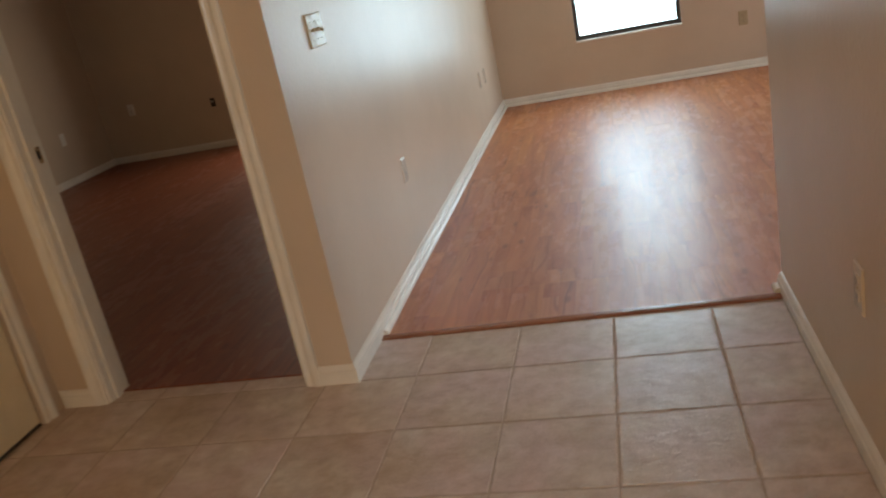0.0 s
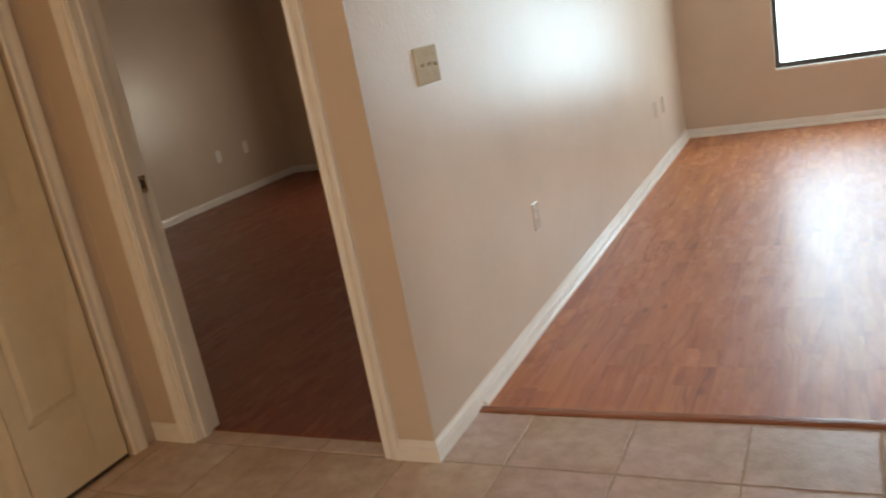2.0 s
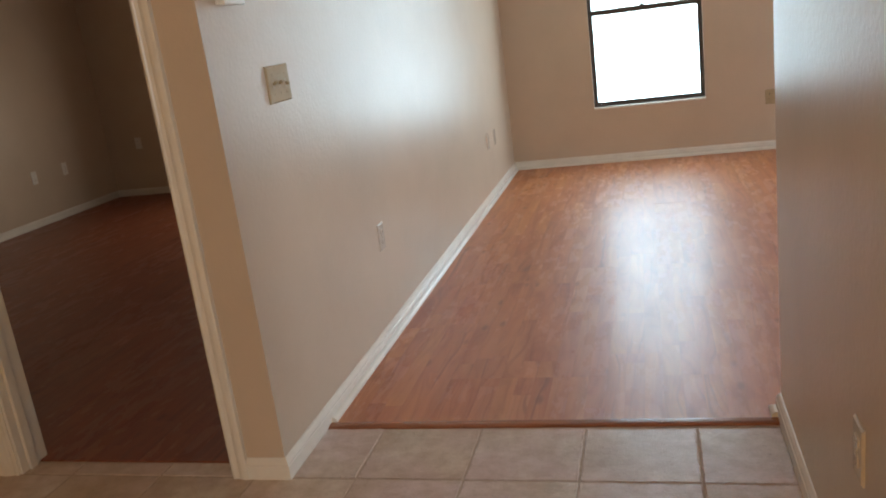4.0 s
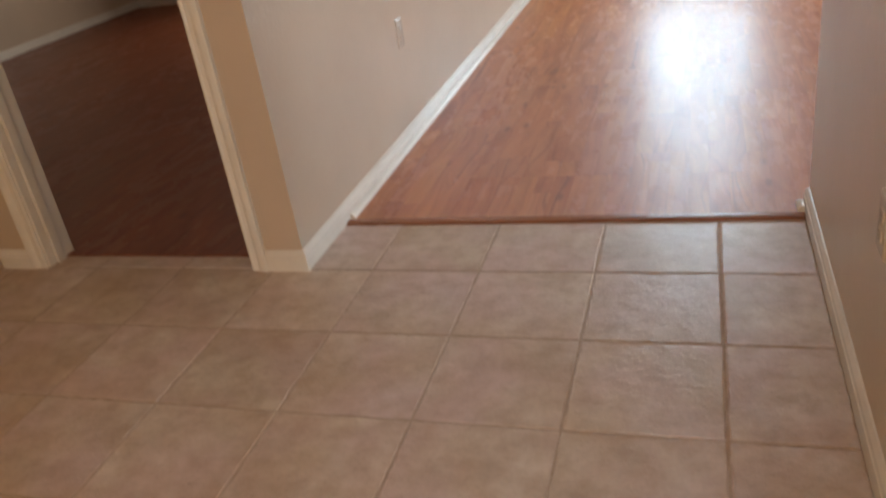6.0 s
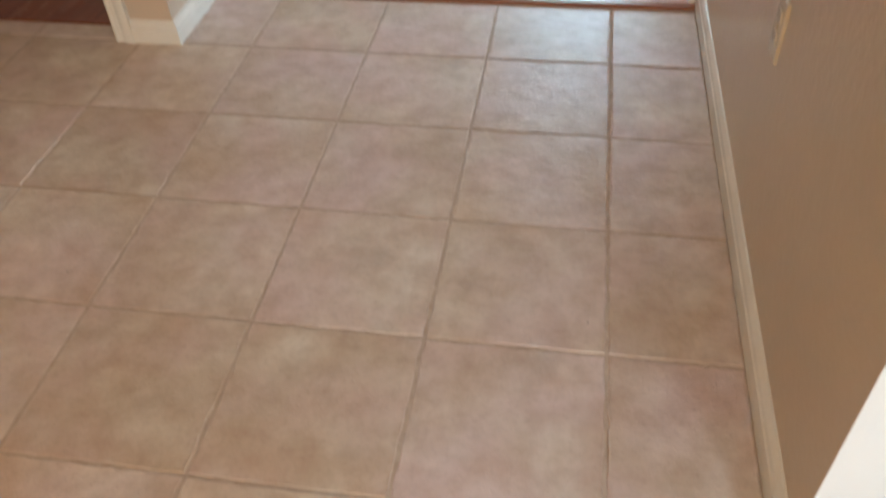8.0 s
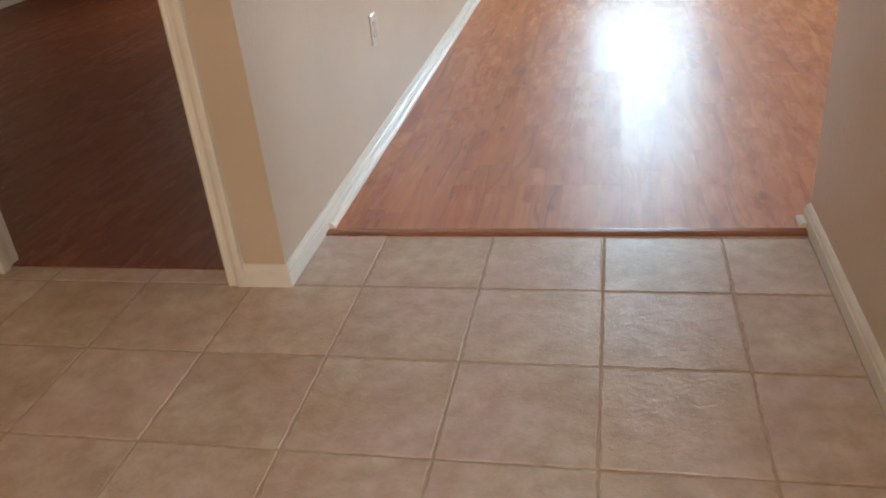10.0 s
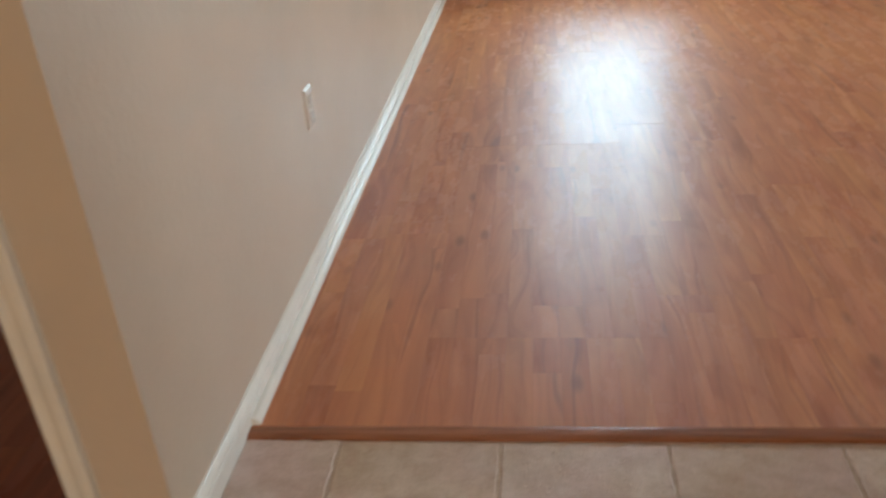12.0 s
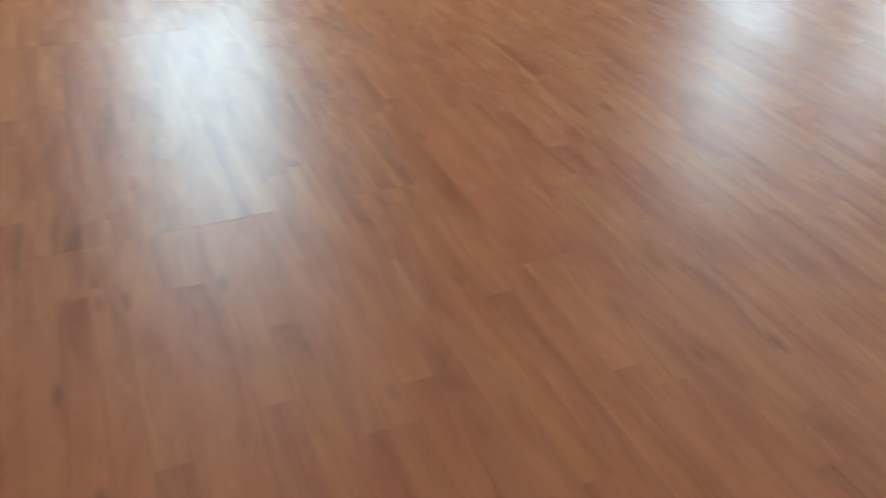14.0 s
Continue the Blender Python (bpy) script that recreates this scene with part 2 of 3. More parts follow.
DARK_METAL = plain("dark_fan_metal", (0.07, 0.05, 0.035), 0.4, 0.7)
DARK_WOOD = plain("dark_fan_blade", (0.10, 0.055, 0.03), 0.5)
CONCRETE = plain("subfloor_concrete", (0.3, 0.28, 0.26), 0.9)
_p = Nodes("window_glass", 0.0)
_p.bsdf.inputs["Transmission Weight"].default_value = 1.0
_p.bsdf.inputs["IOR"].default_value = 1.45
GLASS = _p.done((0.98, 1.0, 0.99))


# ---- mesh helpers ----
def mesh_of(bm, name, *materials):
    data = bpy.data.meshes.new(name)
    bmesh.ops.recalc_face_normals(bm, faces=bm.faces[:])
    bm.to_mesh(data)
    bm.free()
    for m in materials:
        data.materials.append(m)
    return data


def part(name, bm, material, parent=None, label="", smooth=False):
    ob = new(name, mesh_of(bm, name, material))
    if smooth:
        for poly in ob.data.polygons:
            poly.use_smooth = True
    if parent:
        ob.parent = parent
    return tagged(ob, label)


def box(bm, x0, x1, y0, y1, z0, z1):
    made = bmesh.ops.create_cube(bm, size=1.0)["verts"]
    for v in made:
        v.co = Vector(((x0 + x1) / 2 + v.co.x * (x1 - x0), (y0 + y1) / 2 + v.co.y * (y1 - y0), (z0 + z1) / 2 + v.co.z * (z1 - z0)))
    return made


def boxes(*sizes, bevel=0.0, segments=2):
    bm = bmesh.new()
    for size in sizes:
        box(bm, *size)
    if bevel:
        bmesh.ops.bevel(bm, geom=bm.edges[:], offset=bevel, segments=segments, profile=0.6, affect="EDGES")
    return bm


def lathe(profile, steps=24, axis_move=(0, 0, 0)):
    """Turns (radius, height) pairs about z."""
    bm = bmesh.new()
    rings = []
    for r, z in profile:
        rings.append([bm.verts.new((r * math.cos(a) + axis_move[0], r * math.sin(a) + axis_move[1], z + axis_move[2]))
                      for a in [2 * math.pi * k / steps for k in range(steps)]])
    for a, b in zip(rings, rings[1:]):
        for k in range(steps):
            bm.faces.new((a[k], a[(k + 1) % steps], b[(k + 1) % steps], b[k]))
    bm.faces.new(rings[0])
    bm.faces.new(rings[-1])
    return bm


def sweep(bm, profile, start, end, out, lean0=0.0, lean1=0.0, side=(0, 0, 1)):
    """Runs a profile of (off the wall, up) from start to end. lean: the mitre at either end."""
    start, end, out, side = Vector(start), Vector(end), Vector(out), Vector(side)
    way = (end - start).normalized()
    ends = []
    for base, lean in ((start, lean0), (end, lean1)):
        ends.append([bm.verts.new(base + out * u + side * v + way * (u * lean)) for u, v in profile])
    for k in range(len(profile)):
        j = (k + 1) % len(profile)
        bm.faces.new((ends[0][k], ends[0][j], ends[1][j], ends[1][k]))
    bm.faces.new(ends[0])
    bm.faces.new(ends[1])


BASE = [(0, 0), (0.014, 0), (0.014, 0.043), (0.0108, 0.046), (0.0125, 0.050), (0.0105, 0.058), (0.0065, 0.065), (0.004, 0.069), (0, 0.070)]
SHOE = [(0, 0), (0.019, 0), (0.0185, 0.006), (0.0165, 0.011), (0.0125, 0.0155), (0.007, 0.0185), (0, 0.0195)]
CASE = [(0, 0), (0.009, 0), (0.0125, 0.004), (0.0125, 0.010), (0.0105, 0.013), (0.0105, 0.026), (0.0135, 0.031), (0.0165, 0.040), (0.0175, 0.052),
        (0.0165, 0.058), (0, 0.058)]


def structure(ob, label, category):
    return tagged(ob, label, category, kind="structure")


def baseboard(start, end, out, lean0=0.0, lean1=0.0, room="hall"):
    bm = bmesh.new()
    sweep(bm, BASE, start, end, out, lean0, lean1)
    return structure(part("baseboard", bm, TRIM), f"white moulded baseboard along the {room} wall", "baseboard")


def shoe(start, end, out, lean0=0.0, lean1=0.0):
    bm = bmesh.new()
    sweep(bm, SHOE, start, end, out, lean0, lean1)
    return structure(part("trim", bm, TRIM), "white quarter-round shoe moulding on the wood floor", "trim")


# ---- walls ----
H = 2.44


def wall(name, label, *sizes, material=PAINT):
    return structure(part(name, boxes(*sizes), material), label, "wall")


wall("wall_living_west", "greige textured wall with a soft sheen", (-0.34, -0.22, -0.335, 4.515, -0.1, H))
wall("wall_bedroom_door", "tan wall round the bedroom doorway",
     (-1.22, -0.392, -0.335, -0.215, 2.06, H), (-0.392, -0.34, -0.335, -0.215, -0.1, H), (-4.375, -1.22, -0.335, -0.215, -0.1, H))
wall("wall_bedroom_west", "greige bedroom wall in dim light", (-4.495, -4.375, -0.335, 4.85, -0.1, H))
wall("wall_bedroom_north", "greige bedroom wall in deep shade", (-4.495, -2.5, 4.85, 4.97, -0.1, H), (-1.6, -0.22, 4.85, 4.97, -0.1, H),
     (-2.5, -1.6, 4.85, 4.97, -0.1, 0.52), (-2.5, -1.6, 4.85, 4.97, 1.26, H))
wall("wall_bedroom_east", "greige wall stub between the rooms", (-0.34, -0.22, 4.635, 4.85, -0.1, H))
WINDOWS = (0.485, 4.51, 6.16)
WIDE, SILL, HEAD = 0.875, 0.445, 2.3
cuts, left = [], -0.34
for wx in WINDOWS:
    cuts += [(left, wx, 4.515, 4.635, -0.1, H), (wx, wx + WIDE, 4.515, 4.635, -0.1, SILL), (wx, wx + WIDE, 4.515, 4.635, HEAD, H)]
    left = wx + WIDE
wall("wall_living_north", "greige window wall of the living room", *cuts, (left, 7.92, 4.515, 4.635, -0.1, H))
# out of view; its opening is made up for the east fill lamp
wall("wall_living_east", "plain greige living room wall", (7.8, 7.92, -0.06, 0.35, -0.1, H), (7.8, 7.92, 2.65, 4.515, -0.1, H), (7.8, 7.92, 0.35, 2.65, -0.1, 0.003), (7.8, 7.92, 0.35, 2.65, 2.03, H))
wall("wall_living_south", "plain greige living room wall", (1.38, 7.8, -0.06, 0.06, -0.1, H))
bm = boxes((1.26, 1.38, -1.69, 0.06, -0.1, H))
ob = new("wall_hall_east", mesh_of(bm, "wall_hall_east", PAINT, WHITE_WALL))
for poly in ob.data.polygons:
    if poly.normal.y < -0.5:
        poly.material_index = 1
structure(ob, "tan textured hall wall with a white end", "wall")
wall("wall_kitchen_north", "white painted kitchen wall", (1.38, 3.5, -1.69, -1.57, -0.1, H), material=WHITE_WALL)
wall("wall_kitchen_east", "white painted kitchen wall", (3.5, 3.62, BACK, -1.57, -0.1, H), material=WHITE_WALL)
# partition added out of view to block kitchen light from the hall's left
wall("wall_kitchen_west", "added unseen partition that holds kitchen light off the closet side", (1.26, 1.38, BACK, -2.95, -0.1, H), material=WHITE_WALL)
# unseen closing wall; the opening from x 0.31 is added for the warm lamp
wall("wall_hall_south", "plain wall closing the hall", (-1.53, 0.31, BACK - 0.12, BACK, -0.1, H), (1.21, 2.0, BACK - 0.12, BACK, -0.1, H), (3.0, 3.62, BACK - 0.12, BACK, -0.1, H),
     (2.0, 3.0, BACK - 0.12, BACK, -0.1, 0.85), (2.0, 3.0, BACK - 0.12, BACK, 2.05, H),
     (0.31, 1.21, BACK - 0.12, BACK, 2.03, H), (0.31, 1.21, BACK - 0.12, BACK, -0.1, 0.0))
wall("wall_hall_west", "tan hall wall with the closet opening", (-1.53, -1.41, -0.45, -0.335, -0.1, H), (-1.53, -1.41, -2.025, -0.45, 2.06, H),
     (-1.53, -1.41, BACK, -2.025, -0.1, H))
wall("wall_closet", "plain closet back wall", (-2.2, -2.1, BACK, -0.335, -0.1, H))
structure(part("ceiling", boxes((-4.5, 7.92, BACK - 0.12, 4.97, H, H + 0.1)), CEIL), "flat white ceiling", "ceiling")

# ---- baseboards and shoe moulding ----
baseboard((-0.22, -0.335, 0), (-0.22, 4.515, 0), (1, 0, 0), -1, -1, "living room")
baseboard((-0.348, -0.335, 0), (-0.22, -0.335, 0), (0, -1, 0), 0, 1)
baseboard((-1.41, -0.335, 0), (-1.266, -0.335, 0), (0, -1, 0), 1, 0)
baseboard((-0.22, 4.515, 0), (7.8, 4.515, 0), (0, -1, 0), 1, -1, "window")
baseboard((1.26, -1.69, 0), (1.26, 0.06, 0), (-1, 0, 0), -1, 1)
baseboard((1.26, -1.69, 0), (3.5, -1.69, 0), (0, -1, 0), -1, 0, "kitchen")
baseboard((1.26, 0.06, 0), (7.8, 0.06, 0), (0, 1, 0), -1, -1, "living room")
baseboard((-4.375, -0.215, 0), (-4.375, 4.85, 0), (1, 0, 0), 1, -1, "bedroom")
baseboard((-4.375, 4.85, 0), (-0.34, 4.85, 0), (0, -1, 0), 1, -1, "bedroom")
baseboard((-0.34, -0.215, 0), (-0.34, 4.85, 0), (-1, 0, 0), 1, -1, "bedroom")
baseboard((-1.41, BACK, 0), (-1.41, -2.1, 0), (1, 0, 0), 1, 0)
shoe((-0.206, 0.012, 0.004), (-0.206, 4.501, 0.004), (1, 0, 0), 0, -1)
shoe((-0.206, 4.501, 0.004), (7.78, 4.501, 0.004), (0, -1, 0), 1, 0)
shoe((1.246, 0.028, 0.004), (1.246, 0.074, 0.004), (-1, 0, 0), 0, 1)
shoe((1.246, 0.074, 0.004), (7.78, 0.074, 0.004), (0, 1, 0), -1, 0)


# ---- bedroom doorway ----
def casing(name, x_in, side, label):
    """A moulded casing leg on the hall side of the doorway; side: the way to its outer edge."""
    bm = bmesh.new()
    sweep(bm, CASE, (x_in, -0.335, 0), (x_in, -0.335, 2.045), (0, -1, 0), 0, 0, (side, 0, 0))
    return structure(part(name, bm, TRIM), label, "door casing")


casing("trim", -0.406, 1, "white moulded door casing beside the wall corner")
casing("trim", -1.208, -1, "white moulded door casing beside the closet")
bm = bmesh.new()
sweep(bm, CASE, (-1.266, -0.335, 2.045), (-0.348, -0.335, 2.045), (0, -1, 0), 0, 0, (0, 0, 1))
structure(part("trim", bm, TRIM), "white moulded head casing over the doorway", "door casing")
frame_ob = structure(new("door_1"), "white painted door frame, door swung out of sight", "door frame")
for x0, x1 in ((-0.412, -0.392), (-1.22, -1.2)):
    part("jamb", boxes((x0, x1, -0.337, -0.213, 0, 2.04), bevel=0.0015), TRIM, frame_ob)
part("head_jamb", boxes((-1.22, -0.392, -0.337, -0.213, 2.04, 2.06), bevel=0.0015), TRIM, frame_ob)
for x0, x1 in ((-0.423, -0.412), (-1.2, -1.189)):
    part("door_stop", boxes((x0, x1, -0.305, -0.270, 0.0, 2.03), bevel=0.002), TRIM, frame_ob)
plate = part("strike_plate", boxes((-1.2, -1.1975, -0.266, -0.236, 0.918, 0.975), bevel=0.0008), BRASS, frame_ob, "antique brass strike plate")
part("latch_hole", boxes((-1.1976, -1.1965, -0.259, -0.243, 0.932, 0.961)), SLOT, plate)
for z in (0.925, 0.968):
    part("screw", boxes((-1.1976, -1.1968, -0.254, -0.248, z - 0.003, z + 0.003), bevel=0.0003), STEEL, plate)


# ---- closet doors ----
bm = bmesh.new()
sweep(bm, CASE, (-1.41, -0.45, 0), (-1.41, -0.45, 2.05), (1, 0, 0), 0, 0, (0, 1, 0))
structure(part("trim", bm, TRIM), "cream painted closet door casing", "door casing")
bm = bmesh.new()
sweep(bm, CASE, (-1.41, -2.025, 0), (-1.41, -2.025, 2.05), (1, 0, 0), 0, 0, (0, -1, 0))
structure(part("trim", bm, TRIM), "cream painted closet door casing", "door casing")
bm = bmesh.new()
sweep(bm, CASE, (-1.41, -2.083, 2.05), (-1.41, -0.392, 2.05), (1, 0, 0), 0, 0, (0, 0, 1))
structure(part("trim", bm, TRIM), "cream painted closet head casing", "door casing")


def leaf(y0, y1, p0, p1):
    """A bifold leaf from y0 back to y1, with three raised panels between p0 and p1."""
    bm = bmesh.new()
    front, back = -1.418, -1.452
    zs = [0.015, 0.292, 0.805, 0.935, 1.62, 1.74, 1.90, 2.03]
    ys = [y1, p1, p0, y0]
    grid = {}
    for a, yy in enumerate(ys):
        for b, z in enumerate(zs):
            grid[a, b] = bm.verts.new((front, yy, z))
    for a in range(3):
        for b in range(len(zs) - 1):
            face = bm.faces.new((grid[a, b], grid[a + 1, b], grid[a + 1, b + 1], grid[a, b + 1]))
            if a == 1 and b in (1, 3, 5):
                inner = [face]
                for thick, depth in ((0.009, -0.011), (0.007, 0.0), (0.022, 0.010)):
                    bmesh.ops.inset_region(bm, faces=inner, thickness=thick, depth=0.0, use_even_offset=True)
                    for v in inner[0].verts:
                        v.co.x += depth
    rim = [e for e in bm.edges if e.is_boundary]
    made = bmesh.ops.extrude_edge_only(bm, edges=rim)["geom"]
    low = [v for v in made if isinstance(v, bmesh.types.BMVert)]
    for v in low:
        v.co.x = back
    bmesh.ops.contextual_create(bm, geom=[e for e in bm.edges if e.is_boundary])
    return bm


closet = tagged(new("closet_door"), "closed cream painted four-leaf bifold closet door with raised panels", "closet door")
for y0, y1, p0, p1 in ((-0.463, -0.847, -0.585, -0.785), (-0.851, -1.241, -0.911, -1.111), (-1.245, -1.63, -1.37, -1.57), (-1.634, -2.02, -1.69, -1.89)):
    part("leaf", leaf(y0, y1, p0, p1), DOOR_PAINT, closet)
knob = part("knob", lathe([(0.007, 0), (0.007, 0.012), (0.016, 0.02), (0.018, 0.027), (0.012, 0.034)], 18), BRASS, closet, "small brass knob", True)
knob.matrix_basis = pose(-1.418, -1.205, 0.92, 0, 90, 0)
part("floor_track", boxes((-1.45, -1.42, -2.02, -0.46, 0.0005, 0.008)), SLOT, closet)
part("top_track", boxes((-1.45, -1.42, -2.02, -0.46, 2.035, 2.058)), SLOT, closet)


# ---- windows ----
def window(index, x0):
    x1 = x0 + WIDE
    win = structure(new(f"window_{index}"), "bronze aluminium single-hung window, bright daylight outside", "window")
    y0, y1 = 4.565, 4.615
    part("window_sill", boxes((x0, x1, 4.511, 4.565, SILL, SILL + 0.016), bevel=0.003), TRIM, win, "white painted sill")
    frame_part = part("window_frame", boxes((x0, x0 + 0.016, y0, y1, SILL, HEAD), (x1 - 0.016, x1, y0, y1, SILL, HEAD),
                      (x0 + 0.016, x1 - 0.016, y0, y1, SILL + 0.001, SILL + 0.035), (x0 + 0.016, x1 - 0.016, y0, y1, HEAD - 0.03, HEAD)), BRONZE, win)
    lower = part("lower_sash", boxes((x0 + 0.016, x0 + 0.034, 4.572, 4.590, SILL + 0.035, 1.222), (x1 - 0.034, x1 - 0.016, 4.572, 4.590, SILL + 0.035, 1.222),
                 (x0 + 0.034, x1 - 0.034, 4.572, 4.590, SILL + 0.035, SILL + 0.052), (x0 + 0.034, x1 - 0.034, 4.568, 4.590, 1.186, 1.224), bevel=0.001, segments=1), BRONZE, win)
    upper = part("upper_sash", boxes((x0 + 0.016, x0 + 0.028, 4.593, 4.609, 1.20, HEAD - 0.03), (x1 - 0.028, x1 - 0.016, 4.593, 4.609, 1.20, HEAD - 0.03),
                 (x0 + 0.028, x1 - 0.028, 4.593, 4.609, 1.19, 1.228), (x0 + 0.028, x1 - 0.028, 4.593, 4.609, HEAD - 0.045, HEAD - 0.03)), BRONZE, win)
    mid = (x0 + x1) / 2 - 0.02
    part("latch", boxes((mid - 0.03, mid + 0.03, 4.560, 4.588, 1.224, 1.231), (mid - 0.008, mid + 0.02, 4.556, 4.575, 1.231, 1.247), bevel=0.002), BRONZE, lower, "dark sash latch")
    for sash, ya, za, zb in ((lower, 4.580, SILL + 0.052, 1.186), (upper, 4.600, 1.228, HEAD - 0.045)):
        pane = part("pane", boxes((x0 + 0.03, x1 - 0.03, ya, ya + 0.003, za, zb)), GLASS, sash)
        pane.visible_shadow = False
    for z in (0.80, 0.98, 1.12):
        part("balance_clip", boxes((x0 + 0.016, x0 + 0.026, 4.566, 4.572, z, z + 0.03), bevel=0.001), BRONZE, frame_part)
    return win


for k, wx in enumerate(WINDOWS):
    window(k + 1, wx)
win = structure(new("window_4"), "bedroom window behind the door wall", "window")
for size in ((-2.5, -2.46, 4.89, 4.94, 0.52, 1.26), (-1.64, -1.6, 4.89, 4.94, 0.52, 1.26), (-2.46, -1.64, 4.89, 4.94, 0.52, 0.56), (-2.46, -1.64, 4.89, 4.94, 1.22, 1.26)):
    part("window_frame", boxes(size), BRONZE, win)
win = structure(new("window_5"), "kitchen window at the back", "window")
for size in ((2.0, 2.04, -0.09, -0.04, 0.85, 2.05), (2.96, 3.0, -0.09, -0.04, 0.85, 2.05), (2.04, 2.96, -0.09, -0.04, 0.85, 0.89), (2.04, 2.96, -0.09, -0.04, 2.01, 2.05)):
    part("window_frame", boxes(size), BRONZE, win)
win.location = (0, BACK, 0)
# made-up frame round the east fill lamp, never in view
win = structure(new("window_6"), "added unseen glass door frame round the east fill lamp", "window")
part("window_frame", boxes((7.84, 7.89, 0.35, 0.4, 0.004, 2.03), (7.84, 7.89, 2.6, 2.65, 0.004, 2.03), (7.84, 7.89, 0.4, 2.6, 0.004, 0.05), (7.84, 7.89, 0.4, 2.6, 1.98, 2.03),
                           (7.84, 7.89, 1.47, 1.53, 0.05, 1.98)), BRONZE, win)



# ---- wall plates: built facing +x at the origin, then turned to their wall ----
def plate_body(width, height, thick=0.006):
    bm = bmesh.new()
    w, h = width / 2, height / 2
    rings = []
    for x, k in ((0, 0), (thick * 0.45, 0), (thick, 0.004)):
        rings.append([bm.verts.new((x, sy * (w - k), sz * (h - k))) for sy, sz in ((-1, -1), (1, -1), (1, 1), (-1, 1))])
    for a, b in zip(rings, rings[1:]):
        for k in range(4):
            bm.faces.new((a[k], a[(k + 1) % 4], b[(k + 1) % 4], b[k]))
    bm.faces.new(rings[0])
    bm.faces.new(rings[-1])
    return bm


def screw(parent, y, z, x=0.006):
    ob = part("screw", lathe([(0.0033, 0), (0.0033, 0.0008), (0.002, 0.0016)], 10), IVORY, parent)
    ob.matrix_basis = pose(x, y, z, 0, 90, 0)


def outlet(m, material, label, name="wall_outlet"):
    """A duplex outlet with its cover plate."""
    thing = tagged(new(name), label, "outlet", "wall outlets")
    cover = part("cover_plate", plate_body(0.070, 0.114), material, thing)
    for z in (-0.0195, 0.0195):
        bm = bmesh.new()
        rim = [(0.0165 * math.cos(a), max(-0.0125, min(0.0125, 0.0168 * math.sin(a)))) for a in [2 * math.pi * k / 20 for k in range(20)]]
        low, high = [bm.verts.new((0.004, y, z + v)) for y, v in rim], [bm.verts.new((0.0085, y * 0.96, z + v * 0.96)) for y, v in rim]
        for k in range(20):
            bm.faces.new((low[k], low[(k + 1) % 20], high[(k + 1) % 20], high[k]))
        bm.faces.new(high)
        face = part("socket", bm, material, thing)
        for y, tall in ((-0.0063, 0.0042), (0.0063, 0.0033)):
            part("slot", boxes((0.0085, 0.0088, y - 0.0011, y + 0.0011, z + 0.001 - tall, z + 0.003 + tall)), SLOT, face)
        part("ground_hole", boxes((0.0085, 0.0088, -0.0022, 0.0022, z - 0.0095, z - 0.0055), bevel=0.0002), SLOT, face)
    screw(thing, 0, 0)
    thing.matrix_basis = m
    return thing


def blank(m, material, label, name="blank_plate"):
    thing = tagged(new(name), label, "wall plate")
    part("cover_plate", plate_body(0.070, 0.114), material, thing)
    for z in (-0.021, 0.021):
        screw(thing, 0, z)
    thing.matrix_basis = m
    return thing


def switches(m, label):
    """Three toggles under one plate."""
    thing = tagged(new("light_switch"), label, "light switch")
    part("cover_plate", plate_body(0.163, 0.116, 0.007), IVORY, thing)
    for k, up in ((-1, 1), (0, 1), (1, -1)):
        y = 0.046 * k
        part("toggle_slot", boxes((0.007, 0.0074, y - 0.0052, y + 0.0052, -0.0125, 0.0125)), IVORY_SHADE, thing)
        bm = boxes((0.0, 0.015, -0.0042, 0.0042, -0.0045, 0.0045), bevel=0.0012)
        bmesh.ops.rotate(bm, verts=bm.verts[:], matrix=Euler((0, radians(-28 * up), 0)).to_matrix())
        bmesh.ops.translate(bm, verts=bm.verts[:], vec=(0.0065, y, 0))
        part("toggle", bm, IVORY, thing)
        for z in (-0.03, 0.03):
            screw(thing, y, z, 0.007)
    thing.matrix_basis = m
    return thing


WEST, EAST, NORTH = 0, 180, -90
switches(pose(-0.22, 0.083, 1.166, 0, 0, WEST), "glossy ivory triple light switch plate on the greige wall")
outlet(pose(-0.22, 0.838, 0.444, 0, 0, WEST), ALMOND, "almond-coloured duplex wall outlet above the baseboard")
outlet(pose(-0.22, 3.42, 0.428, 0, 0, WEST), ALMOND, "almond-coloured duplex wall outlet near the window corner")
blank(pose(-0.22, 3.69, 0.417, 0, 0, WEST), ALMOND, "almond-coloured blank cover plate near the window corner")
outlet(pose(1.26, -0.915, 0.435, 0, 0, EAST), ALMOND, "ivory duplex wall outlet on the hall wall")
outlet(pose(1.84, 4.515, 0.415, 0, 0, NORTH), IVORY, "ivory duplex wall outlet beside the window")
blank(pose(-4.375, 3.74, 0.430, 0, 0, WEST), WHITE_PLASTIC, "white blank cover plate on the bedroom wall")
outlet(pose(-4.375, 4.15, 0.435, 0, 0, WEST), WHITE_PLASTIC, "white duplex wall outlet on the bedroom wall")
outlet(pose(-4.02, 4.85, 0.525, 0, 0, NORTH), WHITE_PLASTIC, "white duplex wall outlet in the shaded bedroom corner")
jack = tagged(new("cable_jack"), "dark cable jack with a bright metal tip on the bedroom wall", "cable jack")
part("cover_plate", plate_body(0.05, 0.085), SLOT, jack)
tip = part("connector", lathe([(0.009, 0), (0.009, 0.008), (0.006, 0.008), (0.006, 0.03)], 14), STEEL, jack, "shiny threaded connector")
tip.matrix_basis = pose(0.006, 0, 0.01, 0, 90, 0)
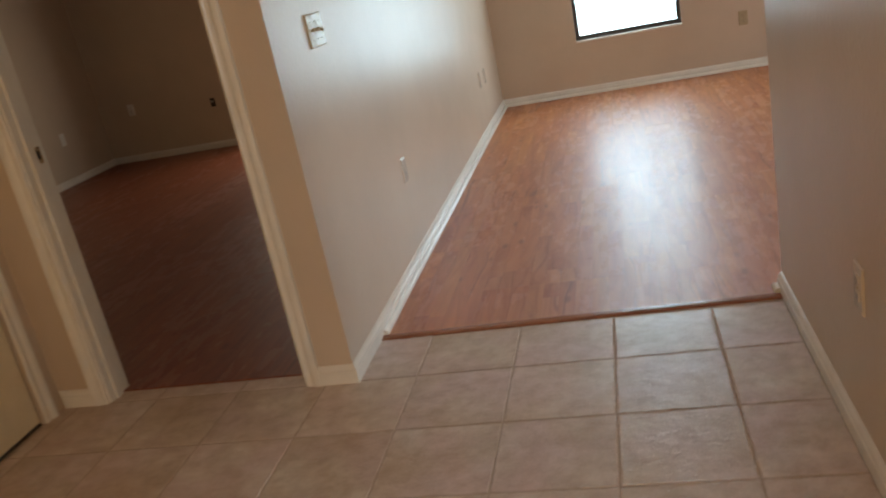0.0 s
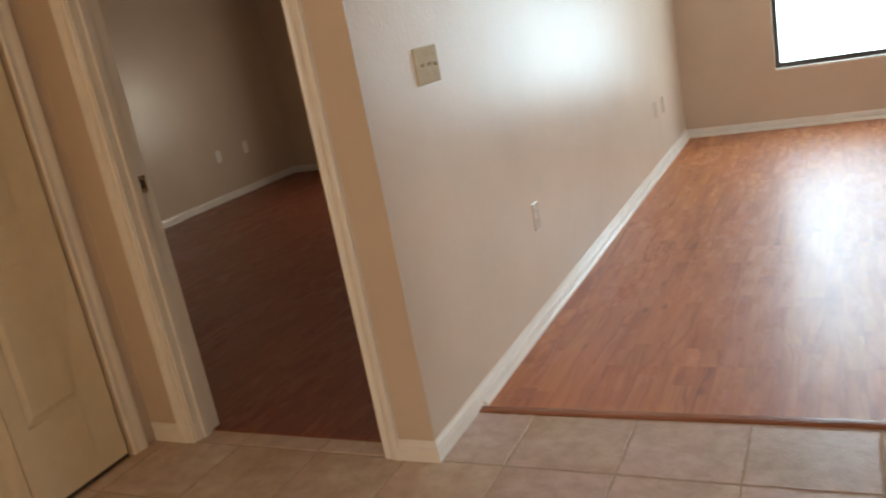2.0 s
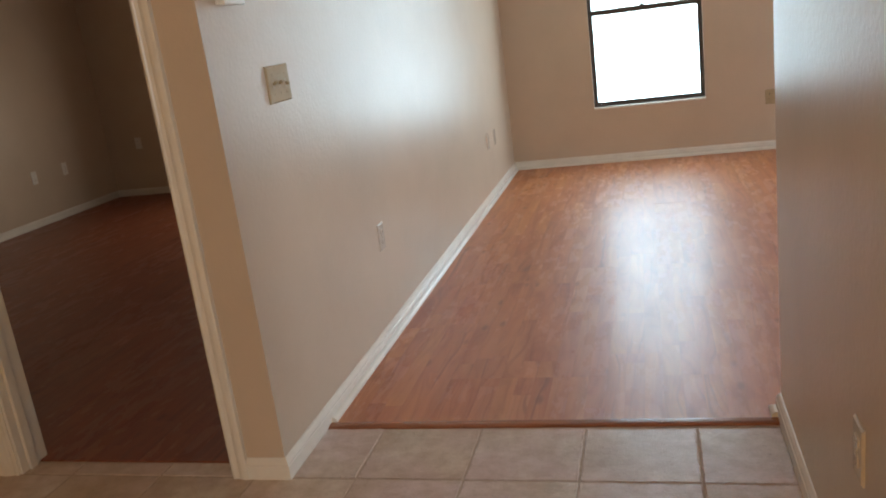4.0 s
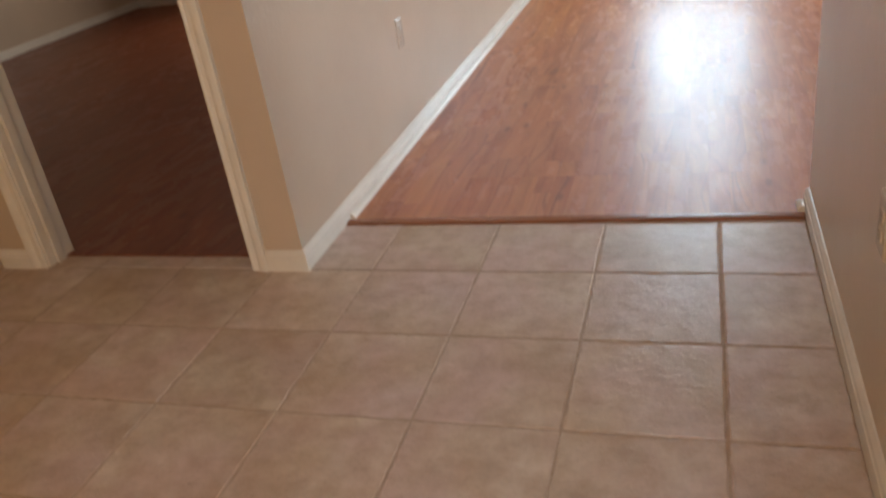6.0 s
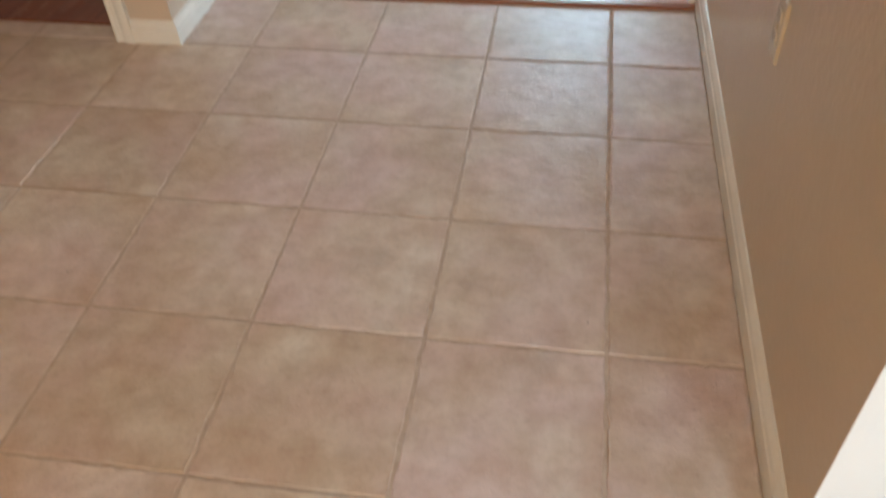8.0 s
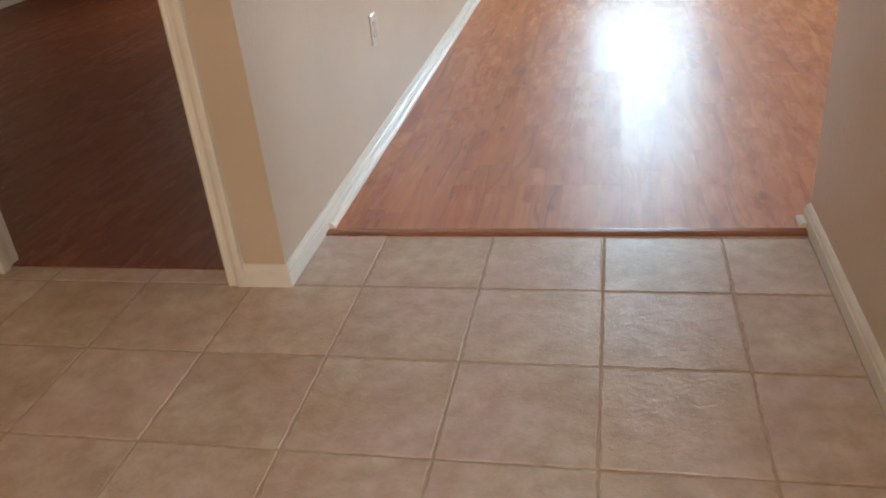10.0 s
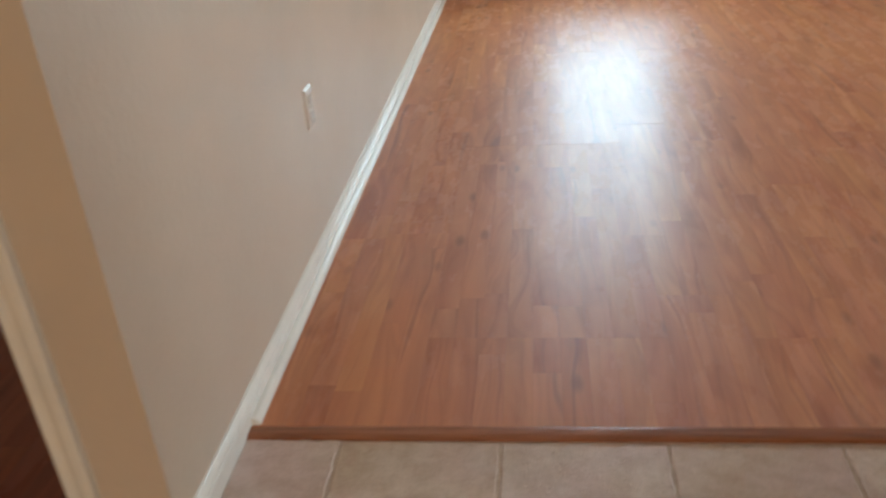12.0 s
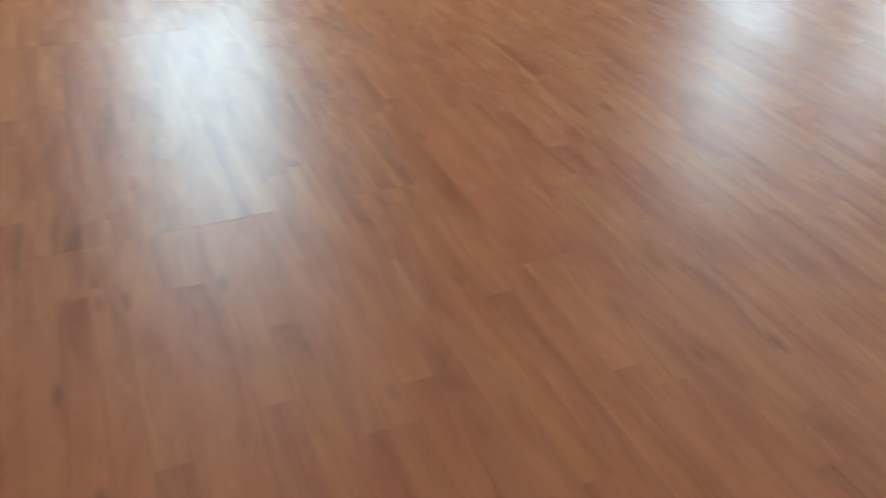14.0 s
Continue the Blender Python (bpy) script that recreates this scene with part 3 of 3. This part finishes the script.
jack.matrix_basis = pose(-3.12, 4.85, 0.46, 0, 0, NORTH)

# ---- thermostat ----
thermo = tagged(new("thermostat"), "white digital thermostat with a grey display on the wall", "thermostat")
part("back_plate", boxes((0, 0.006, -0.062, 0.062, -0.052, 0.052), bevel=0.002), WHITE_PLASTIC, thermo)
body = part("housing", boxes((0.006, 0.030, -0.064, 0.064, -0.055, 0.055), bevel=0.006, segments=3), WHITE_PLASTIC, thermo)
part("display", boxes((0.030, 0.0306, -0.040, 0.018, -0.016, 0.034)), GREY_SCREEN, body, "grey liquid crystal display")
for y in (-0.026, 0.0):
    part("button", boxes((0.030, 0.033, y - 0.008, y + 0.008, -0.038, -0.026), bevel=0.0012), WHITE_PLASTIC, body)
for z in (0.018, -0.004):
    part("button", boxes((0.030, 0.033, 0.034, 0.048, z - 0.006, z + 0.006), bevel=0.0012), STEEL, body)
thermo.matrix_basis = pose(-0.22, -0.163, 1.463, 0, 0, WEST)

# ---- bedroom ceiling fan ----
FX, FY = -2.35, 1.815
fan = tagged(new("ceiling_fan"), "dark ceiling fan with two hanging pull chains", "ceiling fan")
fan.location = (FX, FY, H)
part("canopy", lathe([(0.065, 0), (0.06, -0.03), (0.025, -0.055)]), DARK_METAL, fan, smooth=True)
part("downrod", lathe([(0.013, -0.05), (0.013, -0.16)], 12), DARK_METAL, fan, smooth=True)
part("motor_housing", lathe([(0.03, -0.15), (0.11, -0.17), (0.125, -0.21), (0.115, -0.26), (0.05, -0.29), (0.045, -0.33)]), DARK_METAL, fan, smooth=True)
for k in range(5):
    bm = boxes((0.11, 0.2, -0.018, 0.018, -0.232, -0.226), (0.2, 0.64, -0.065, 0.065, -0.230, -0.223), bevel=0.002, segments=1)
    bmesh.ops.rotate(bm, verts=bm.verts[:], matrix=Euler((0, 0, radians(72 * k + 20))).to_matrix())
    part("blade", bm, DARK_WOOD, fan)
for dx, dy, low in ((-0.006, -0.02, 0.655), (0.008, 0.02, 0.70)):
    chain = part("pull_chain", lathe([(0.0012, -0.32), (0.0012, -low)], 8, (dx, dy, 0)), BRASS, fan)
    part("bob", lathe([(0.003, -low + 0.004), (0.011, -low - 0.004), (0.014, -low - 0.014), (0.011, -low - 0.024), (0.004, -low - 0.030)], 14, (dx, dy, 0)), DARK_METAL, chain, "small dark bob", True)

# ---- reducer strip between tile and wood ----
bm = bmesh.new()
prof = [(0.0, -0.004), (0.001, 0.0015), (0.006, 0.0045), (0.014, 0.0065), (0.030, 0.0068), (0.037, 0.006), (0.040, 0.0045), (0.040, -0.004)]
sweep(bm, prof, (-0.206, -0.031, 0), (1.246, -0.009, 0), (0.0, 1.0, 0))
structure(part("threshold", bm, STRIP, smooth=False), "reddish-brown reducer strip between tile and wood floor", "threshold")


# ---- wood floors ----
STEP = 0.193
board_meshes = {}


def board_mesh(width, length, off, material):
    """A board from x = off to off + width, so that a cut board keeps its print."""
    key = (round(width, 3), round(length, 3), round(off, 3), material.name)
    if key not in board_meshes:
        bm = bmesh.new()
        g, b, d = 0.00005, 0.0004, 0.0001
        x0, x1, y0, y1 = off + g, off + width - g, g, length - g
        rings = [[bm.verts.new(p) for p in ((x0 + i, y0 + i, z), (x1 - i, y0 + i, z), (x1 - i, y1 - i, z), (x0 + i, y1 - i, z))]
                 for i, z in ((0, -0.008), (0, -d), (b, 0))]
        for r, s in zip(rings, rings[1:]):
            for k in range(4):
                bm.faces.new((r[k], r[(k + 1) % 4], s[(k + 1) % 4], s[k]))
        bm.faces.new(rings[-1])
        board_meshes[key] = mesh_of(bm, "plank", material)
    return board_meshes[key]


def wood_floor(name, label, material, x0, x1, y0, y1, line, seed):
    sub = structure(part(name, boxes((x0, x1, y0, y1, -0.1, -0.0045)), CONCRETE), label, "floor")
    rng = random.Random(seed)
    col = math.floor((x0 - line) / STEP)
    while line + col * STEP < x1 - 0.001:
        left = line + col * STEP
        a, b = max(left, x0), min(left + STEP, x1)
        y = y0
        first = rng.uniform(0.2, 1.28)
        if y0 > -0.2 and col in (-3, -2, -1, 1):
            first = 0.345 - y0
        while y < y1 - 0.01:
            end = min(y + first, y1)
            plank = new("plank", board_mesh(b - a, end - y, a - left, material))
            plank.location = (left, y, 0.004)
            plank.rotation_euler = (rng.uniform(-0.0004, 0.0004), rng.uniform(-0.0011, 0.0011), 0)
            plank.parent = sub
            y, first = end, 1.285
        col += 1
    return sub


# ---- tile floor ----
T = 0.335
tile_meshes = {}


def tile_mesh(width, length, variant):
    """A tile with a slightly ragged, eased rim, its corner at the origin."""
    key = (round(width, 3), round(length, 3), variant)
    if key not in tile_meshes:
        rng = random.Random(int(width * 1000) * 7 + int(length * 1000) * 13 + variant)
        bm = bmesh.new()
        gap = 0.003
        ends = [(gap, gap), (width - gap, gap), (width - gap, length - gap), (gap, length - gap)]
        rim = []
        for (ax, ay), (bx, by) in zip(ends, ends[1:] + ends[:1]):
            for k in range(18):
                f = k / 18
                wob = 0.0 if k == 0 else rng.uniform(-0.0022, 0.0014)
                px, py = ax + (bx - ax) * f, ay + (by - ay) * f
                rim.append((px + (wob if abs(bx - ax) < 1e-6 else 0), py + (wob if abs(by - ay) < 1e-6 else 0)))
        cx, cy = width / 2, length / 2
        rings = []
        for inset, z in ((0.0, -0.007), (0.0, -0.0020), (0.0026, 0.0001), (0.0070, 0.0)):
            ring = []
            for px, py in rim:
                sx = max(-1, min(1, (px - cx) / (cx - gap))) * inset
                sy = max(-1, min(1, (py - cy) / (cy - gap))) * inset
                ring.append(bm.verts.new((px - sx, py - sy, z + (rng.uniform(-0.0011, 0.0013) if inset == 0.0026 else 0))))
            rings.append(ring)
        for r, s in zip(rings, rings[1:]):
            for k in range(len(r)):
                bm.faces.new((r[k], r[(k + 1) % len(r)], s[(k + 1) % len(s)], s[k]))
        bm.faces.new(rings[-1])
        tile_meshes[key] = mesh_of(bm, "tile", TILE)
    return tile_meshes[key]


def lay_tiles(parent, x0, x1, y0, y1):
    """Tiles of the grid through the origin, cut at the edges of the given stretch."""
    rng = random.Random(int(x0 * 100) + int(y0 * 10))
    for i in range(math.floor(x0 / T + 1e-6), math.ceil(x1 / T - 1e-6)):
        for j in range(math.floor(y0 / T + 1e-6), math.ceil(y1 / T - 1e-6)):
            a, b = max(i * T, x0), min((i + 1) * T, x1)
            c, d = max(j * T, y0), min((j + 1) * T, y1)
            if b - a < 0.02 or d - c < 0.015:
                continue
            tile = new("tile", tile_mesh(b - a, d - c, rng.randrange(4)))
            tile.location = (a, c, rng.uniform(-0.0004, 0.0003))
            tile.parent = parent


hall = structure(part("floor_hall", boxes((-1.45, 1.26, BACK, -0.335, -0.1, -0.0017), (-1.2, -0.412, -0.335, -0.25, -0.1, -0.0017), (-0.22, 1.26, -0.335, -0.01, -0.1, -0.0017),
                                          (1.26, 3.5, BACK, -1.69, -0.1, -0.0017)), GROUT), "beige slate-look ceramic tile floor with sandy grout", "floor")
lay_tiles(hall, -1.408, 1.248, -1.675, -0.335)
lay_tiles(hall, -0.208, 1.248, -0.335, -0.024)
lay_tiles(hall, -1.198, -0.414, -0.335, -0.252)
lay_tiles(hall, -1.408, 3.49, BACK + 0.01, -1.675)
wood_floor("floor_living", "reddish-brown cherry laminate plank floor with a soft gloss", WOOD, -0.212, 7.8, 0.005, 4.51, 0.722, 5)
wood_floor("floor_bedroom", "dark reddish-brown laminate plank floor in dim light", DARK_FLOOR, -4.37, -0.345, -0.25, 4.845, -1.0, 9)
